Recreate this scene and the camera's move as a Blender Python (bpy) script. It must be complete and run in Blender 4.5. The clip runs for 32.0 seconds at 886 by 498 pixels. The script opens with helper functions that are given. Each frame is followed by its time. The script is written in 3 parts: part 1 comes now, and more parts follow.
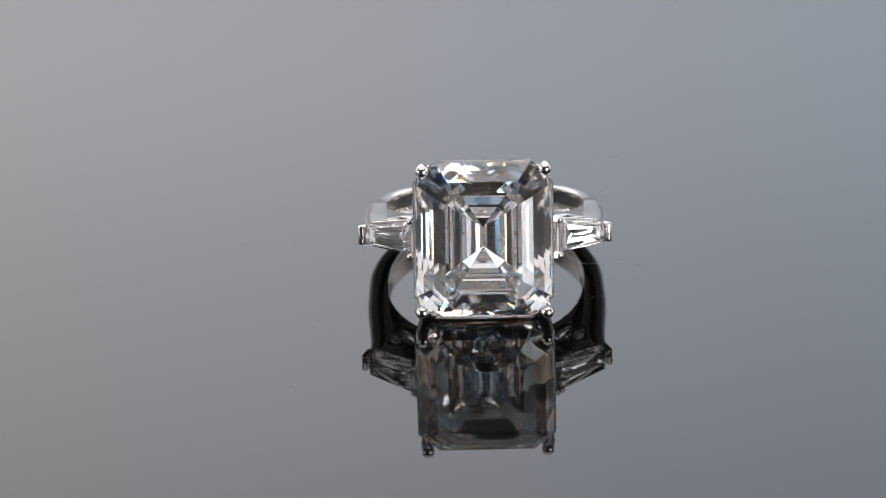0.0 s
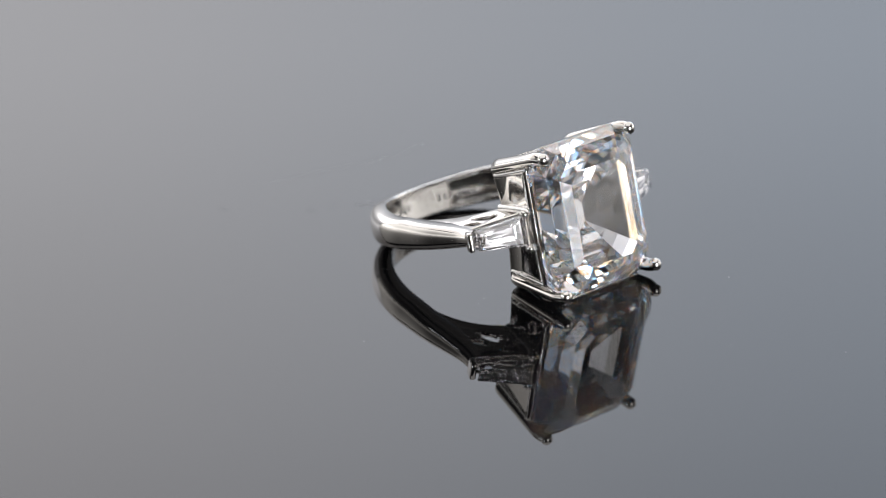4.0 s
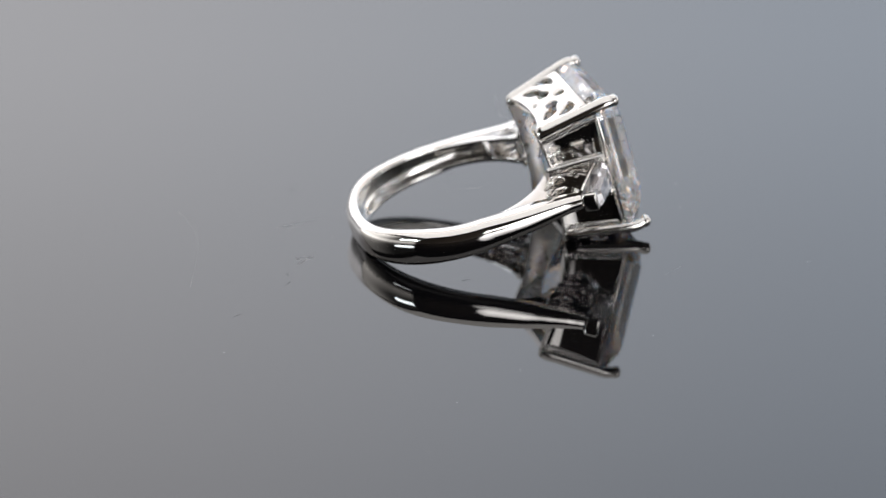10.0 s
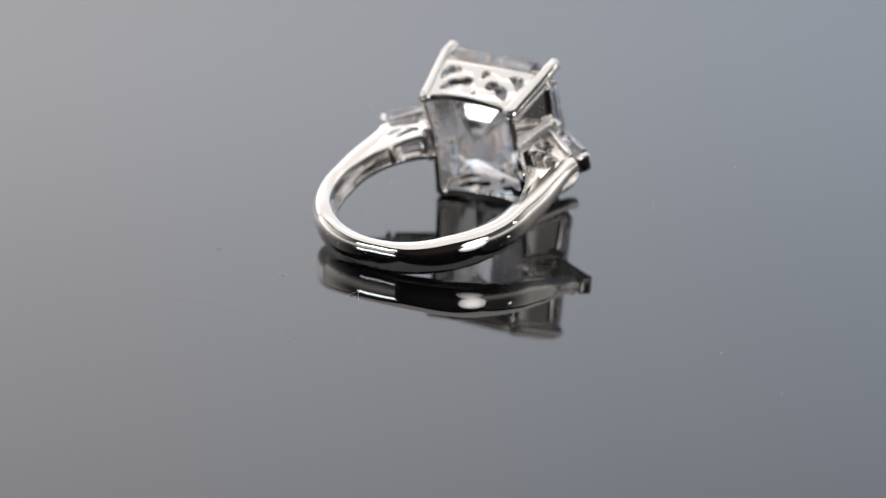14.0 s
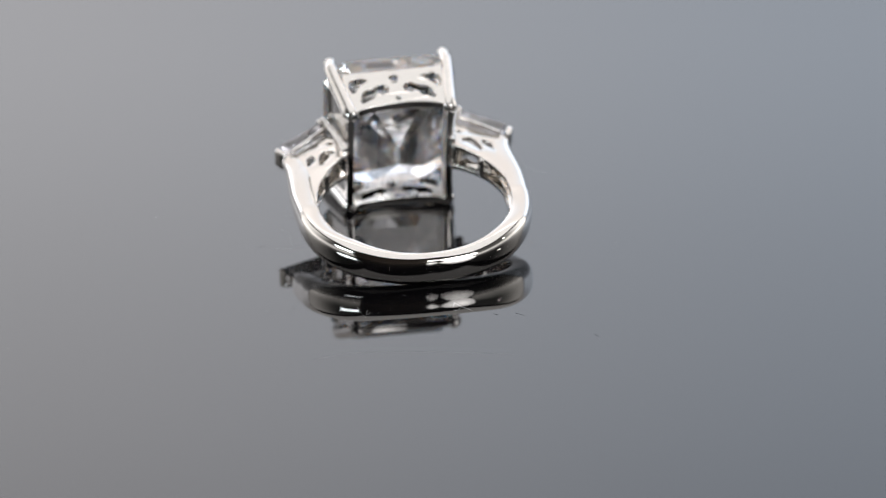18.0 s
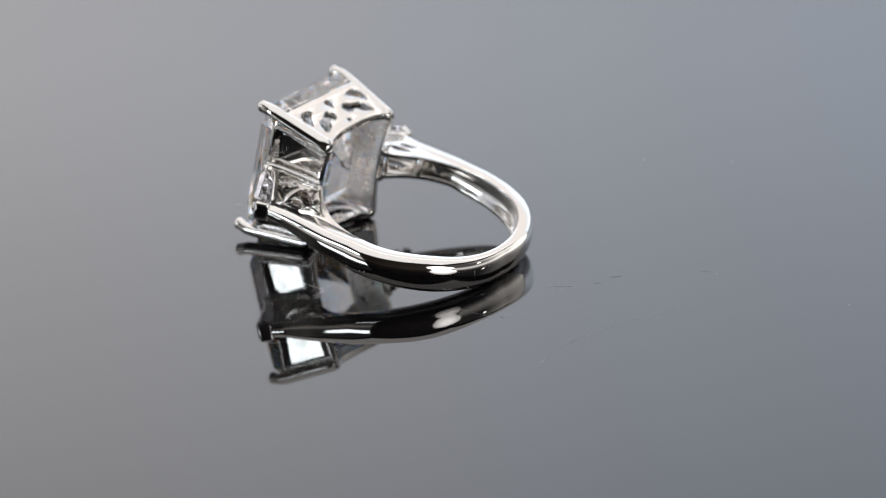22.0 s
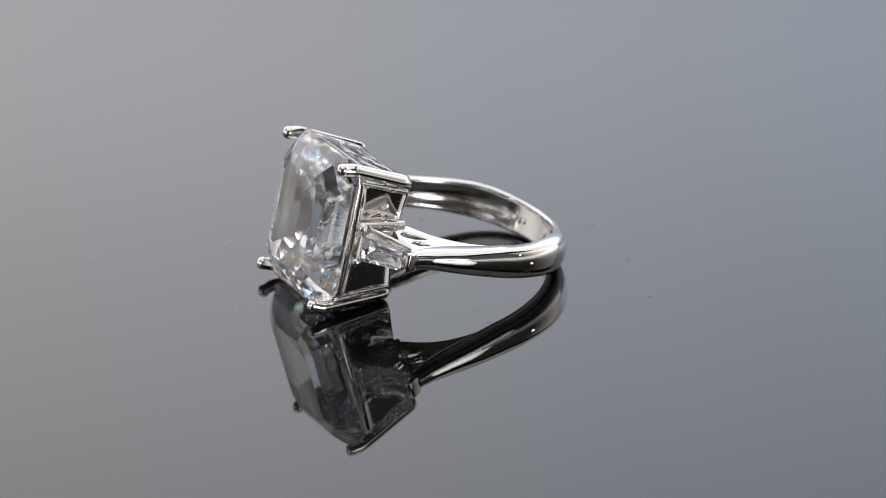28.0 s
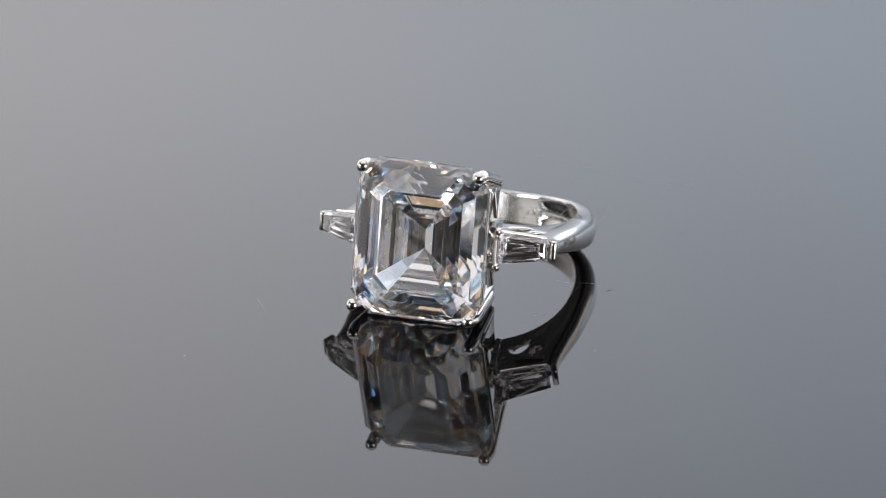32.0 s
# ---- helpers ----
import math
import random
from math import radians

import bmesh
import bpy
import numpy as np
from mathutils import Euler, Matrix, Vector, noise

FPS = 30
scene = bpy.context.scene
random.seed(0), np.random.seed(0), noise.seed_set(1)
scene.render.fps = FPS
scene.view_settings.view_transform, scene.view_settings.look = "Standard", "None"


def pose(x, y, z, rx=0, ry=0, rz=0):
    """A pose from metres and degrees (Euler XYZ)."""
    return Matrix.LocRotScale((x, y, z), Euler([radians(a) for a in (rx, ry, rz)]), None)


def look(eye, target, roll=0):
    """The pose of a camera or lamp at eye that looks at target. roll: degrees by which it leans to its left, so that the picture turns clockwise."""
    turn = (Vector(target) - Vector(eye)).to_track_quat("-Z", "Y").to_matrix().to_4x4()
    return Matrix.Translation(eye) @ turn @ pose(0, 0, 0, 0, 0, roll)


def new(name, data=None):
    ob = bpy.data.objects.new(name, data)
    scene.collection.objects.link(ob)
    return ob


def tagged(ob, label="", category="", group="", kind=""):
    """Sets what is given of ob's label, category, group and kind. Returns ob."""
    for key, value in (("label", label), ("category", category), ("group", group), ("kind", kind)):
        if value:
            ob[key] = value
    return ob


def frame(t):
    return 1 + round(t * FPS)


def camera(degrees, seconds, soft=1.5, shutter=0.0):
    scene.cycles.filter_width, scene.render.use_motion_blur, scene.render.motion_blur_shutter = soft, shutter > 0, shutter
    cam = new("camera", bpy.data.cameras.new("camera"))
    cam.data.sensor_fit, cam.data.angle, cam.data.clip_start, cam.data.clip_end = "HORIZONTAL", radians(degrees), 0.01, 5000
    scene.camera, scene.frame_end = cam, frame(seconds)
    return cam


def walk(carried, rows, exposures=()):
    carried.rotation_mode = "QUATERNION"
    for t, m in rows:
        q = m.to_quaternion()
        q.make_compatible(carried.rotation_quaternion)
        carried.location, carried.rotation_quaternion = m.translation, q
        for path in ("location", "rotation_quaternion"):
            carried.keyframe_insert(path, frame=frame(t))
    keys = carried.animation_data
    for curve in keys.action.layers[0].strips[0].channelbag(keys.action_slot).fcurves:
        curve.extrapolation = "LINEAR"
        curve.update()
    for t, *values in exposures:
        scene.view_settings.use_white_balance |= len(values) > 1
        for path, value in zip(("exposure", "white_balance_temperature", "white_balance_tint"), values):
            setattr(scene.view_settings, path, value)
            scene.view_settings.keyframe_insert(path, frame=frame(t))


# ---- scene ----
cam = camera(10.79, 32.0, soft=0.85)
EYE, AIM = (0.0, -0.4086, 0.1700), (-0.0008, 0.0, 0.0)
STAND = look(EYE, AIM, -1.28)
walk(cam, [(0.0, STAND), (32.0, STAND)])
cam.data.dof.use_dof = True
cam.data.dof.focus_distance = 0.427
cam.data.dof.aperture_fstop = 29.0
# a cut stone throws light about inside many times
scene.cycles.max_bounces, scene.cycles.glossy_bounces, scene.cycles.transmission_bounces = 28, 20, 20
scene.cycles.blur_glossy = 0.0

MM = 0.001
TURN, SLOW = 10.6336, -0.00115          # degrees a second, and how it slackens
RING_AT = (2.909, -16.679, 7.627)       # middle of the four prong tips, at the start
RING_TILT = (-13.94, 0.37, -0.31)


def turned(t):
    """The turntable's angle."""
    return TURN * t + SLOW * t * t


# ---- world and lamps ----
world = bpy.data.worlds.new("studio_dark")
world.use_nodes = True
world.node_tree.nodes["Background"].inputs[0].default_value = (0.012, 0.013, 0.015, 1)
world.node_tree.nodes["Background"].inputs[1].default_value = 1.0
scene.world = world


def area_lamp(name, eye, target, wide, high, radiance, colour, shape="RECTANGLE"):
    lamp = bpy.data.lights.new(name, "AREA")
    lamp.shape, lamp.size, lamp.size_y = shape, wide, high
    size = wide * high * (math.pi / 4 if shape == "ELLIPSE" else 1)
    lamp.energy, lamp.color = radiance * math.pi * size, colour
    ob = new(name, lamp)
    ob.matrix_basis = look(eye, target)
    return ob


def soft_edge(ob, middle, rim):
    """A cloth front that glows most in its middle."""
    ob.data.use_nodes = True
    n, l = ob.data.node_tree.nodes, ob.data.node_tree.links
    n.clear()
    out, e, geo = n.new("ShaderNodeOutputLight"), n.new("ShaderNodeEmission"), n.new("ShaderNodeNewGeometry")
    away, ramp = n.new("ShaderNodeVectorMath"), n.new("ShaderNodeMapRange")
    away.operation = "DISTANCE"
    away.inputs[1].default_value = (0.5, 0.5, 0.0)
    l.new(geo.outputs["Parametric"], away.inputs[0])
    ramp.interpolation_type = "SMOOTHSTEP"
    for key, value in (("From Min", 0.12), ("From Max", 0.5), ("To Min", middle), ("To Max", rim)):
        ramp.inputs[key].default_value = value
    l.new(away.outputs["Value"], ramp.inputs["Value"])
    l.new(ramp.outputs[0], e.inputs["Strength"])
    l.new(e.outputs[0], out.inputs[0])


def led_rows(ob, across, down):
    """Bare diodes in rows behind a thin front."""
    ob.data.use_nodes = True
    n, l = ob.data.node_tree.nodes, ob.data.node_tree.links
    n.clear()
    out, e, geo = n.new("ShaderNodeOutputLight"), n.new("ShaderNodeEmission"), n.new("ShaderNodeNewGeometry")
    many, part_of, away, ramp = n.new("ShaderNodeVectorMath"), n.new("ShaderNodeVectorMath"), n.new("ShaderNodeVectorMath"), n.new("ShaderNodeMapRange")
    many.operation, part_of.operation, away.operation = "MULTIPLY", "FRACTION", "DISTANCE"
    many.inputs[1].default_value, away.inputs[1].default_value = (across, down, 0.0), (0.5, 0.5, 0.0)
    l.new(geo.outputs["Parametric"], many.inputs[0])
    l.new(many.outputs[0], part_of.inputs[0])
    l.new(part_of.outputs[0], away.inputs[0])
    for key, value in (("From Min", 0.15), ("From Max", 0.45), ("To Min", 1.9), ("To Max", 0.45)):
        ramp.inputs[key].default_value = value
    l.new(away.outputs["Value"], ramp.inputs["Value"])
    l.new(ramp.outputs[0], e.inputs["Strength"])
    l.new(e.outputs[0], out.inputs[0])


area_lamp("overhead_softbox", (0.0, -0.005, 0.80), (0, -0.005, 0), 1.4, 1.21, 1.02, (1.0, 0.978, 0.968))
soft_edge(area_lamp("front_softbox", (0.40, -0.575, 0.145), (0, 0, 0.02), 0.40, 0.34, 6.0, (1.0, 0.985, 0.99), "ELLIPSE"), 1.05, 0.5)
led_rows(area_lamp("led_panel", (-0.61, -0.34, 0.23), (0, 0, 0), 0.30, 0.09, 13.0, (0.86, 0.94, 1.0)), 14, 4)
area_lamp("side_lamp", (0.72, -0.10, 0.30), (0, 0, 0), 0.036, 0.036, 34.0, (1.0, 0.97, 0.92), "ELLIPSE")


# ---- materials ----
def material(name):
    m = bpy.data.materials.new(name)
    m.use_nodes = True
    m.node_tree.nodes.clear()
    n, l = m.node_tree.nodes, m.node_tree.links
    out = n.new("ShaderNodeOutputMaterial")
    return m, n, l, out


def principled(name, colour, rough, metal=0.0, ior=1.5, grain=900.0, amount=0.02, bump=0.0, tint=0.0, wave=0.0):
    m, n, l, out = material(name)
    b = n.new("ShaderNodeBsdfPrincipled")
    b.inputs["Base Color"].default_value = (*colour, 1)
    b.inputs["Metallic"].default_value, b.inputs["IOR"].default_value = metal, ior
    l.new(b.outputs[0], out.inputs[0])
    co = n.new("ShaderNodeTexCoord")
    big, fine = n.new("ShaderNodeTexNoise"), n.new("ShaderNodeTexNoise")
    big.inputs["Scale"].default_value, fine.inputs["Scale"].default_value = grain * 0.12, grain
    big.inputs["Detail"].default_value = fine.inputs["Detail"].default_value = 4
    for t in (big, fine):
        l.new(co.outputs["Object"], t.inputs["Vector"])
    mix = n.new("ShaderNodeMath")
    mix.operation = "MULTIPLY"
    l.new(big.outputs[0], mix.inputs[0])
    l.new(fine.outputs[0], mix.inputs[1])
    ra = n.new("ShaderNodeMapRange")
    ra.inputs["From Min"].default_value, ra.inputs["From Max"].default_value = 0.12, 0.42
    ra.inputs["To Min"].default_value, ra.inputs["To Max"].default_value = rough, rough + amount
    l.new(mix.outputs[0], ra.inputs["Value"])
    l.new(ra.outputs[0], b.inputs["Roughness"])
    if tint:
        ramp = n.new("ShaderNodeMapRange")
        ramp.inputs["To Min"].default_value, ramp.inputs["To Max"].default_value = 1 - tint, 1 + tint
        l.new(big.outputs[0], ramp.inputs["Value"])
        mul = n.new("ShaderNodeMix")
        mul.data_type, mul.blend_type = "RGBA", "MULTIPLY"
        mul.inputs[0].default_value = 1.0
        mul.inputs[6].default_value = (*colour, 1)
        l.new(ramp.outputs[0], mul.inputs[7])
        l.new(mul.outputs[2], b.inputs["Base Color"])
    if bump:
        bp = n.new("ShaderNodeBump")
        bp.inputs["Strength"].default_value, bp.inputs["Distance"].default_value = bump, 0.00002
        l.new(fine.outputs[0], bp.inputs["Height"])
        l.new(bp.outputs[0], b.inputs["Normal"])
        if wave:
            slow, wb = n.new("ShaderNodeTexNoise"), n.new("ShaderNodeBump")
            slow.inputs["Scale"].default_value, slow.inputs["Detail"].default_value = 330.0, 1.0
            l.new(co.outputs["Object"], slow.inputs["Vector"])
            wb.inputs["Strength"].default_value, wb.inputs["Distance"].default_value = 1.0, wave
            l.new(slow.outputs[0], wb.inputs["Height"])
            l.new(wb.outputs[0], bp.inputs["Normal"])
    return m


def gem(name, low, mid, high, k, rough=0.0):
    """Clear stone; a share k of the light is split between a warm and a cool half, which bend a little differently."""
    m, n, l, out = material(name)
    last = None
    for colour, ior in (((0.716 * k, 0.496 * k, 0.28 * k, 1), low), ((0.277 * k, 0.496 * k, 0.72 * k, 1), high), ((0.994 - k, 0.993 - k, 1 - k, 1), mid)):
        if max(colour[:3]) <= 0:
            continue
        g = n.new("ShaderNodeBsdfGlass")
        g.inputs["Color"].default_value, g.inputs["IOR"].default_value = colour, ior
        g.inputs["Roughness"].default_value = rough
        if last is None:
            last = g
        else:
            a = n.new("ShaderNodeAddShader")
            l.new(last.outputs[0], a.inputs[0])
            l.new(g.outputs[0], a.inputs[1])
            last = a
    l.new(last.outputs[0], out.inputs[0])
    return m


SILVER = principled("polished_silver", (0.822, 0.798, 0.77), 0.045, 1.0, grain=2500, amount=0.05, bump=0.02, wave=0.000005)
SATIN = principled("cast_silver", (0.78, 0.77, 0.76), 0.16, 1.0, grain=3500, amount=0.14, bump=0.25)
INNER = principled("hand_finished_silver", (0.82, 0.80, 0.775), 0.10, 1.0, grain=2600, amount=0.16, bump=0.10, wave=0.000012)
CLEAR = gem("clear_zirconia", 2.16, 2.16, 2.16, 0.0)
FIRE = gem("fiery_zirconia", 2.105, 2.16, 2.22, 0.9)
ACRYLIC = principled("black_acrylic", (0.003, 0.003, 0.0035), 0.0, 0.0, 1.50, 160, 0.010)
LINT = principled("grey_lint", (0.55, 0.55, 0.56), 0.7, grain=4000, amount=0.2, tint=0.2)
DARK_LINT = principled("dark_lint", (0.10, 0.10, 0.11), 0.7, grain=4000, amount=0.2, tint=0.2)
SATIN_IN = principled("unpolished_silver", (0.88, 0.87, 0.855), 0.24, 1.0, grain=3000, amount=0.12, bump=0.1)
TABLETOP = principled("black_tabletop", (0.030, 0.029, 0.028), 0.55, grain=60, amount=0.2, tint=0.3)
WALL = principled("warm_grey_studio_wall", (0.065, 0.050, 0.038), 0.8, grain=12, amount=0.1, tint=0.2)
CEIL = principled("studio_ceiling", (0.10, 0.10, 0.10), 0.8, grain=12, amount=0.1, tint=0.2)


def backdrop_material():
    """A diffuser with its lighting painted in as glow: brightest low down on one side, cooler and dimmer towards the
    other.
    """
    m, n, l, out = material("self_glowing_backdrop")
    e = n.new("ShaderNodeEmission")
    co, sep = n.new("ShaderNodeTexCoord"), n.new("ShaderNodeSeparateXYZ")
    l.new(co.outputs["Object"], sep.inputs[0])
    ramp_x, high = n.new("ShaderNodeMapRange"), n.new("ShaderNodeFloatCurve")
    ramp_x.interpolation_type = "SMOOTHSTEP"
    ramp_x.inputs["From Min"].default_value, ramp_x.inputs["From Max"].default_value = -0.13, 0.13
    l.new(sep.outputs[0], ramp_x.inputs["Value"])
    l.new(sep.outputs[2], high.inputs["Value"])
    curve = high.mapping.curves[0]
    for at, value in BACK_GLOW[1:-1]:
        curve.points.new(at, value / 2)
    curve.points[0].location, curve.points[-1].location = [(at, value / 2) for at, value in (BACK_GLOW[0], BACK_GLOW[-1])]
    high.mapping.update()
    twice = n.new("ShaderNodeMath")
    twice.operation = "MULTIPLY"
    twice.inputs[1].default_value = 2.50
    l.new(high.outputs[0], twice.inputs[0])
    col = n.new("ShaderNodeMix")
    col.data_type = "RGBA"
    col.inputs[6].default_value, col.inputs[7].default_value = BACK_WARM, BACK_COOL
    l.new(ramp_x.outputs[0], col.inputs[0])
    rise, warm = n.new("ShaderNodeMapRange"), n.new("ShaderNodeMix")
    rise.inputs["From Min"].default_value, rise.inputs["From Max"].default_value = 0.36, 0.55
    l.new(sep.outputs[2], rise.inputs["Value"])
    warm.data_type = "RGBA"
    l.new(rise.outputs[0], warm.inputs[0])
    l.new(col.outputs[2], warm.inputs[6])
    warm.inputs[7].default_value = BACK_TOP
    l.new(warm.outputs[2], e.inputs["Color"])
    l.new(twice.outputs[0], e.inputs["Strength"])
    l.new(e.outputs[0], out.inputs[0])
    return m


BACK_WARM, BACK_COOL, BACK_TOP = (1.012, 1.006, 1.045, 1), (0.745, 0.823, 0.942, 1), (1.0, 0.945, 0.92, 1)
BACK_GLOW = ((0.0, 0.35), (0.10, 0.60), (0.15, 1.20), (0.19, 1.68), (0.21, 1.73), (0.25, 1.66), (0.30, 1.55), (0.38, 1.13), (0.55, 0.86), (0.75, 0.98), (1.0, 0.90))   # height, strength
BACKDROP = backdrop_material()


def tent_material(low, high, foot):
    """The tent's thin white side, its light painted in as glow, dimming towards its front edge and brighter along its
    foot.
    """
    m, n, l, out = material("self_glowing_tent_side")
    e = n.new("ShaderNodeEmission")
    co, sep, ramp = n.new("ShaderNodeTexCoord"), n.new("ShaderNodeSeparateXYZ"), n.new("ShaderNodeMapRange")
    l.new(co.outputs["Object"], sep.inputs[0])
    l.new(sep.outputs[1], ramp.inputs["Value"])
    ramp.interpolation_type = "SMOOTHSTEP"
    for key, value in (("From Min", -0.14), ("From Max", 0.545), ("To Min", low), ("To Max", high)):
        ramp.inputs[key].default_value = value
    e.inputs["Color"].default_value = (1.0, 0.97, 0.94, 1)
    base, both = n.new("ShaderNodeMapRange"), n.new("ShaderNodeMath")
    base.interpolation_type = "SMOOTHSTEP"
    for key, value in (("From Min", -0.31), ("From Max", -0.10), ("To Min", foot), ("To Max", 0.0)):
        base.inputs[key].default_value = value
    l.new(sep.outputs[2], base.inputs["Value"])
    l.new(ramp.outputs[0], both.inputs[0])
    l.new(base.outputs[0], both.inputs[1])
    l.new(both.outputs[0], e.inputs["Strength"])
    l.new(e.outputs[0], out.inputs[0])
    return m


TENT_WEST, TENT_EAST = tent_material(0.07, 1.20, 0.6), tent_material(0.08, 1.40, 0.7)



# ---- building helpers ----
def link(name, bm, mat, parent=None, label="", sharp=40.0, flat=False):
    mesh = bpy.data.meshes.new(name)
    bmesh.ops.recalc_face_normals(bm, faces=bm.faces)
    bm.to_mesh(mesh)
    bm.free()
    return finish(name, mesh, mat, parent, label, sharp, flat)


def finish(name, mesh, mat, parent, label, sharp, flat):
    mesh.materials.clear()
    mesh.materials.append(mat)
    if not flat:
        mesh.shade_smooth()
        mesh.set_sharp_from_angle(angle=radians(sharp))
    ob = new(name, mesh)
    if parent is not None:
        ob.parent = parent
    if label:
        tagged(ob, label)
    return ob


def part(name, bm, mat, parent, label="", sharp=40.0, flat=False, mirror=""):
    """Links a bmesh drawn in millimetres as one part of its thing."""
    for axis in mirror:
        bmesh.ops.scale(bm, vec=[-1 if a == axis else 1 for a in "xyz"], verts=bm.verts)
    bmesh.ops.scale(bm, vec=(MM, MM, MM), verts=bm.verts)
    return link(name, bm, mat, parent, label, sharp, flat)


def bevel(bm, width, segments=2, angle=30):
    edges = [e for e in bm.edges if len(e.link_faces) == 2 and e.calc_face_angle(0) > radians(angle)]
    bmesh.ops.bevel(bm, geom=edges, offset=width, segments=segments, profile=0.5, affect="EDGES", clamp_overlap=True)


def box(centre, size, round_by=0.1):
    bm = bmesh.new()
    bmesh.ops.create_cube(bm, size=1)
    bmesh.ops.scale(bm, vec=size, verts=bm.verts)
    if round_by:
        bevel(bm, round_by, 3)
    bmesh.ops.translate(bm, vec=centre, verts=bm.verts)
    return bm


def hull(points):
    bm = bmesh.new()
    for p in points:
        bm.verts.new(p)
    bmesh.ops.convex_hull(bm, input=bm.verts)
    bmesh.ops.dissolve_limit(bm, angle_limit=radians(1.0), verts=bm.verts, edges=bm.edges)
    return bm


def sweep(rings, closed=False):
    """Skin over a row of equal loops of points."""
    bm = bmesh.new()
    loops = [[bm.verts.new(p) for p in ring] for ring in rings]
    pairs = list(zip(loops, loops[1:])) + ([(loops[-1], loops[0])] if closed else [])
    for a, b in pairs:
        for i in range(len(a)):
            j = (i + 1) % len(a)
            bm.faces.new((a[i], a[j], b[j], b[i]))
    if not closed:
        bm.faces.new(loops[0])
        bm.faces.new(list(reversed(loops[-1])))
    return bm


def glide(points, steps):
    """A smooth line (Catmull-Rom) through points."""
    pts = [Vector(p) for p in points]
    pts = [2 * pts[0] - pts[1], *pts, 2 * pts[-1] - pts[-2]]
    line = []
    for i in range(1, len(pts) - 2):
        a, b, c, d = pts[i - 1:i + 3]
        for k in range(steps):
            s = k / steps
            line.append(0.5 * (2 * b + (c - a) * s + (2 * a - 5 * b + 4 * c - d) * s * s + (3 * b - a - 3 * c + d) * s ** 3))
    return line + [pts[-2]]


def rod(points, radius, steps=8, sides=12, ends=1.0, flat_by=1.0):
    """A round bar along a smooth line; radius is one number or one for each end."""
    line = glide(points, steps) if steps else [Vector(p) for p in points]
    r0, r1 = radius if isinstance(radius, tuple) else (radius, radius)
    rings, up = [], Vector((0.31, 0.17, 0.93))
    for i, p in enumerate(line):
        along = (line[min(i + 1, len(line) - 1)] - line[max(i - 1, 0)]).normalized()
        side = along.cross(up).normalized()
        over = side.cross(along)
        r = r0 + (r1 - r0) * i / (len(line) - 1)
        rings.append([p + side * (r * math.cos(k * math.tau / sides)) + over * (r * flat_by * math.sin(k * math.tau / sides)) for k in range(sides)])
    return sweep(rings)


def plate(outline, holes, thick, edge, place):
    """A sheet with rounded edges and holes, cut from outlines in a plane, then set in space by place(a, b, h)."""
    data = bpy.data.curves.new("outline", "CURVE")
    data.dimensions, data.fill_mode = "2D", "BOTH"
    data.extrude, data.bevel_depth, data.bevel_resolution = thick / 2 - edge, edge, 2
    data.offset = -edge
    for loop in (outline, *holes):
        s = data.splines.new("POLY")
        s.points.add(len(loop) - 1)
        s.use_cyclic_u = True
        for q, (a, b) in zip(s.points, loop):
            q.co = (a, b, 0, 1)
    ob = new("outline", data)
    mesh = bpy.data.meshes.new_from_object(ob.evaluated_get(bpy.context.evaluated_depsgraph_get()))
    bpy.data.objects.remove(ob)
    bpy.data.curves.remove(data)
    bm = bmesh.new()
    bm.from_mesh(mesh)
    bpy.data.meshes.remove(mesh)
    bmesh.ops.remove_doubles(bm, verts=bm.verts, dist=0.001)
    for v in bm.verts:
        v.co = place(*v.co)
    return bm


def sheet(across, down, thick, surface, edge=0.06):
    """A curved sheet with thickness; surface(u, v) gives its middle, with u and v from 0 to 1."""
    mid = [[Vector(surface(i / across, j / down)) for j in range(down + 1)] for i in range(across + 1)]
    def normal(i, j):
        a = mid[min(i + 1, across)][j] - mid[max(i - 1, 0)][j]
        b = mid[i][min(j + 1, down)] - mid[i][max(j - 1, 0)]
        return a.cross(b).normalized()
    bm = bmesh.new()
    sides = [[[bm.verts.new(mid[i][j] + normal(i, j) * (h * thick / 2)) for j in range(down + 1)] for i in range(across + 1)] for h in (1, -1)]
    for k, grid in enumerate(sides):
        for i in range(across):
            for j in range(down):
                face = (grid[i][j], grid[i + 1][j], grid[i + 1][j + 1], grid[i][j + 1])
                bm.faces.new(face if k == 0 else face[::-1])
    rim = [(i, 0) for i in range(across)] + [(across, j) for j in range(down)] + [(i, down) for i in range(across, 0, -1)] + [(0, j) for j in range(down, 0, -1)]
    for (i, j), (m, n) in zip(rim, rim[1:] + rim[:1]):
        bm.faces.new((sides[0][i][j], sides[1][i][j], sides[1][m][n], sides[0][m][n]))
    bmesh.ops.recalc_face_normals(bm, faces=bm.faces)
    bevel(bm, edge, 2, 60)
    return bm


def leaf(x, y, long, wide, turn, bend=0.0, n=18):
    """A drop-shaped hole: round at one end, drawn to a curled tip at the other."""
    pts = []
    for i in range(n):
        a = math.tau * i / n
        s = (1 - math.cos(a)) / 2
        px = long * (s - 0.35)
        py = wide * 0.5 * math.sin(a) * (1.15 - 0.85 * s) + bend * s * s
        c, d = math.cos(radians(turn)), math.sin(radians(turn))
        pts.append((x + px * c - py * d, y + px * d + py * c))
    return pts


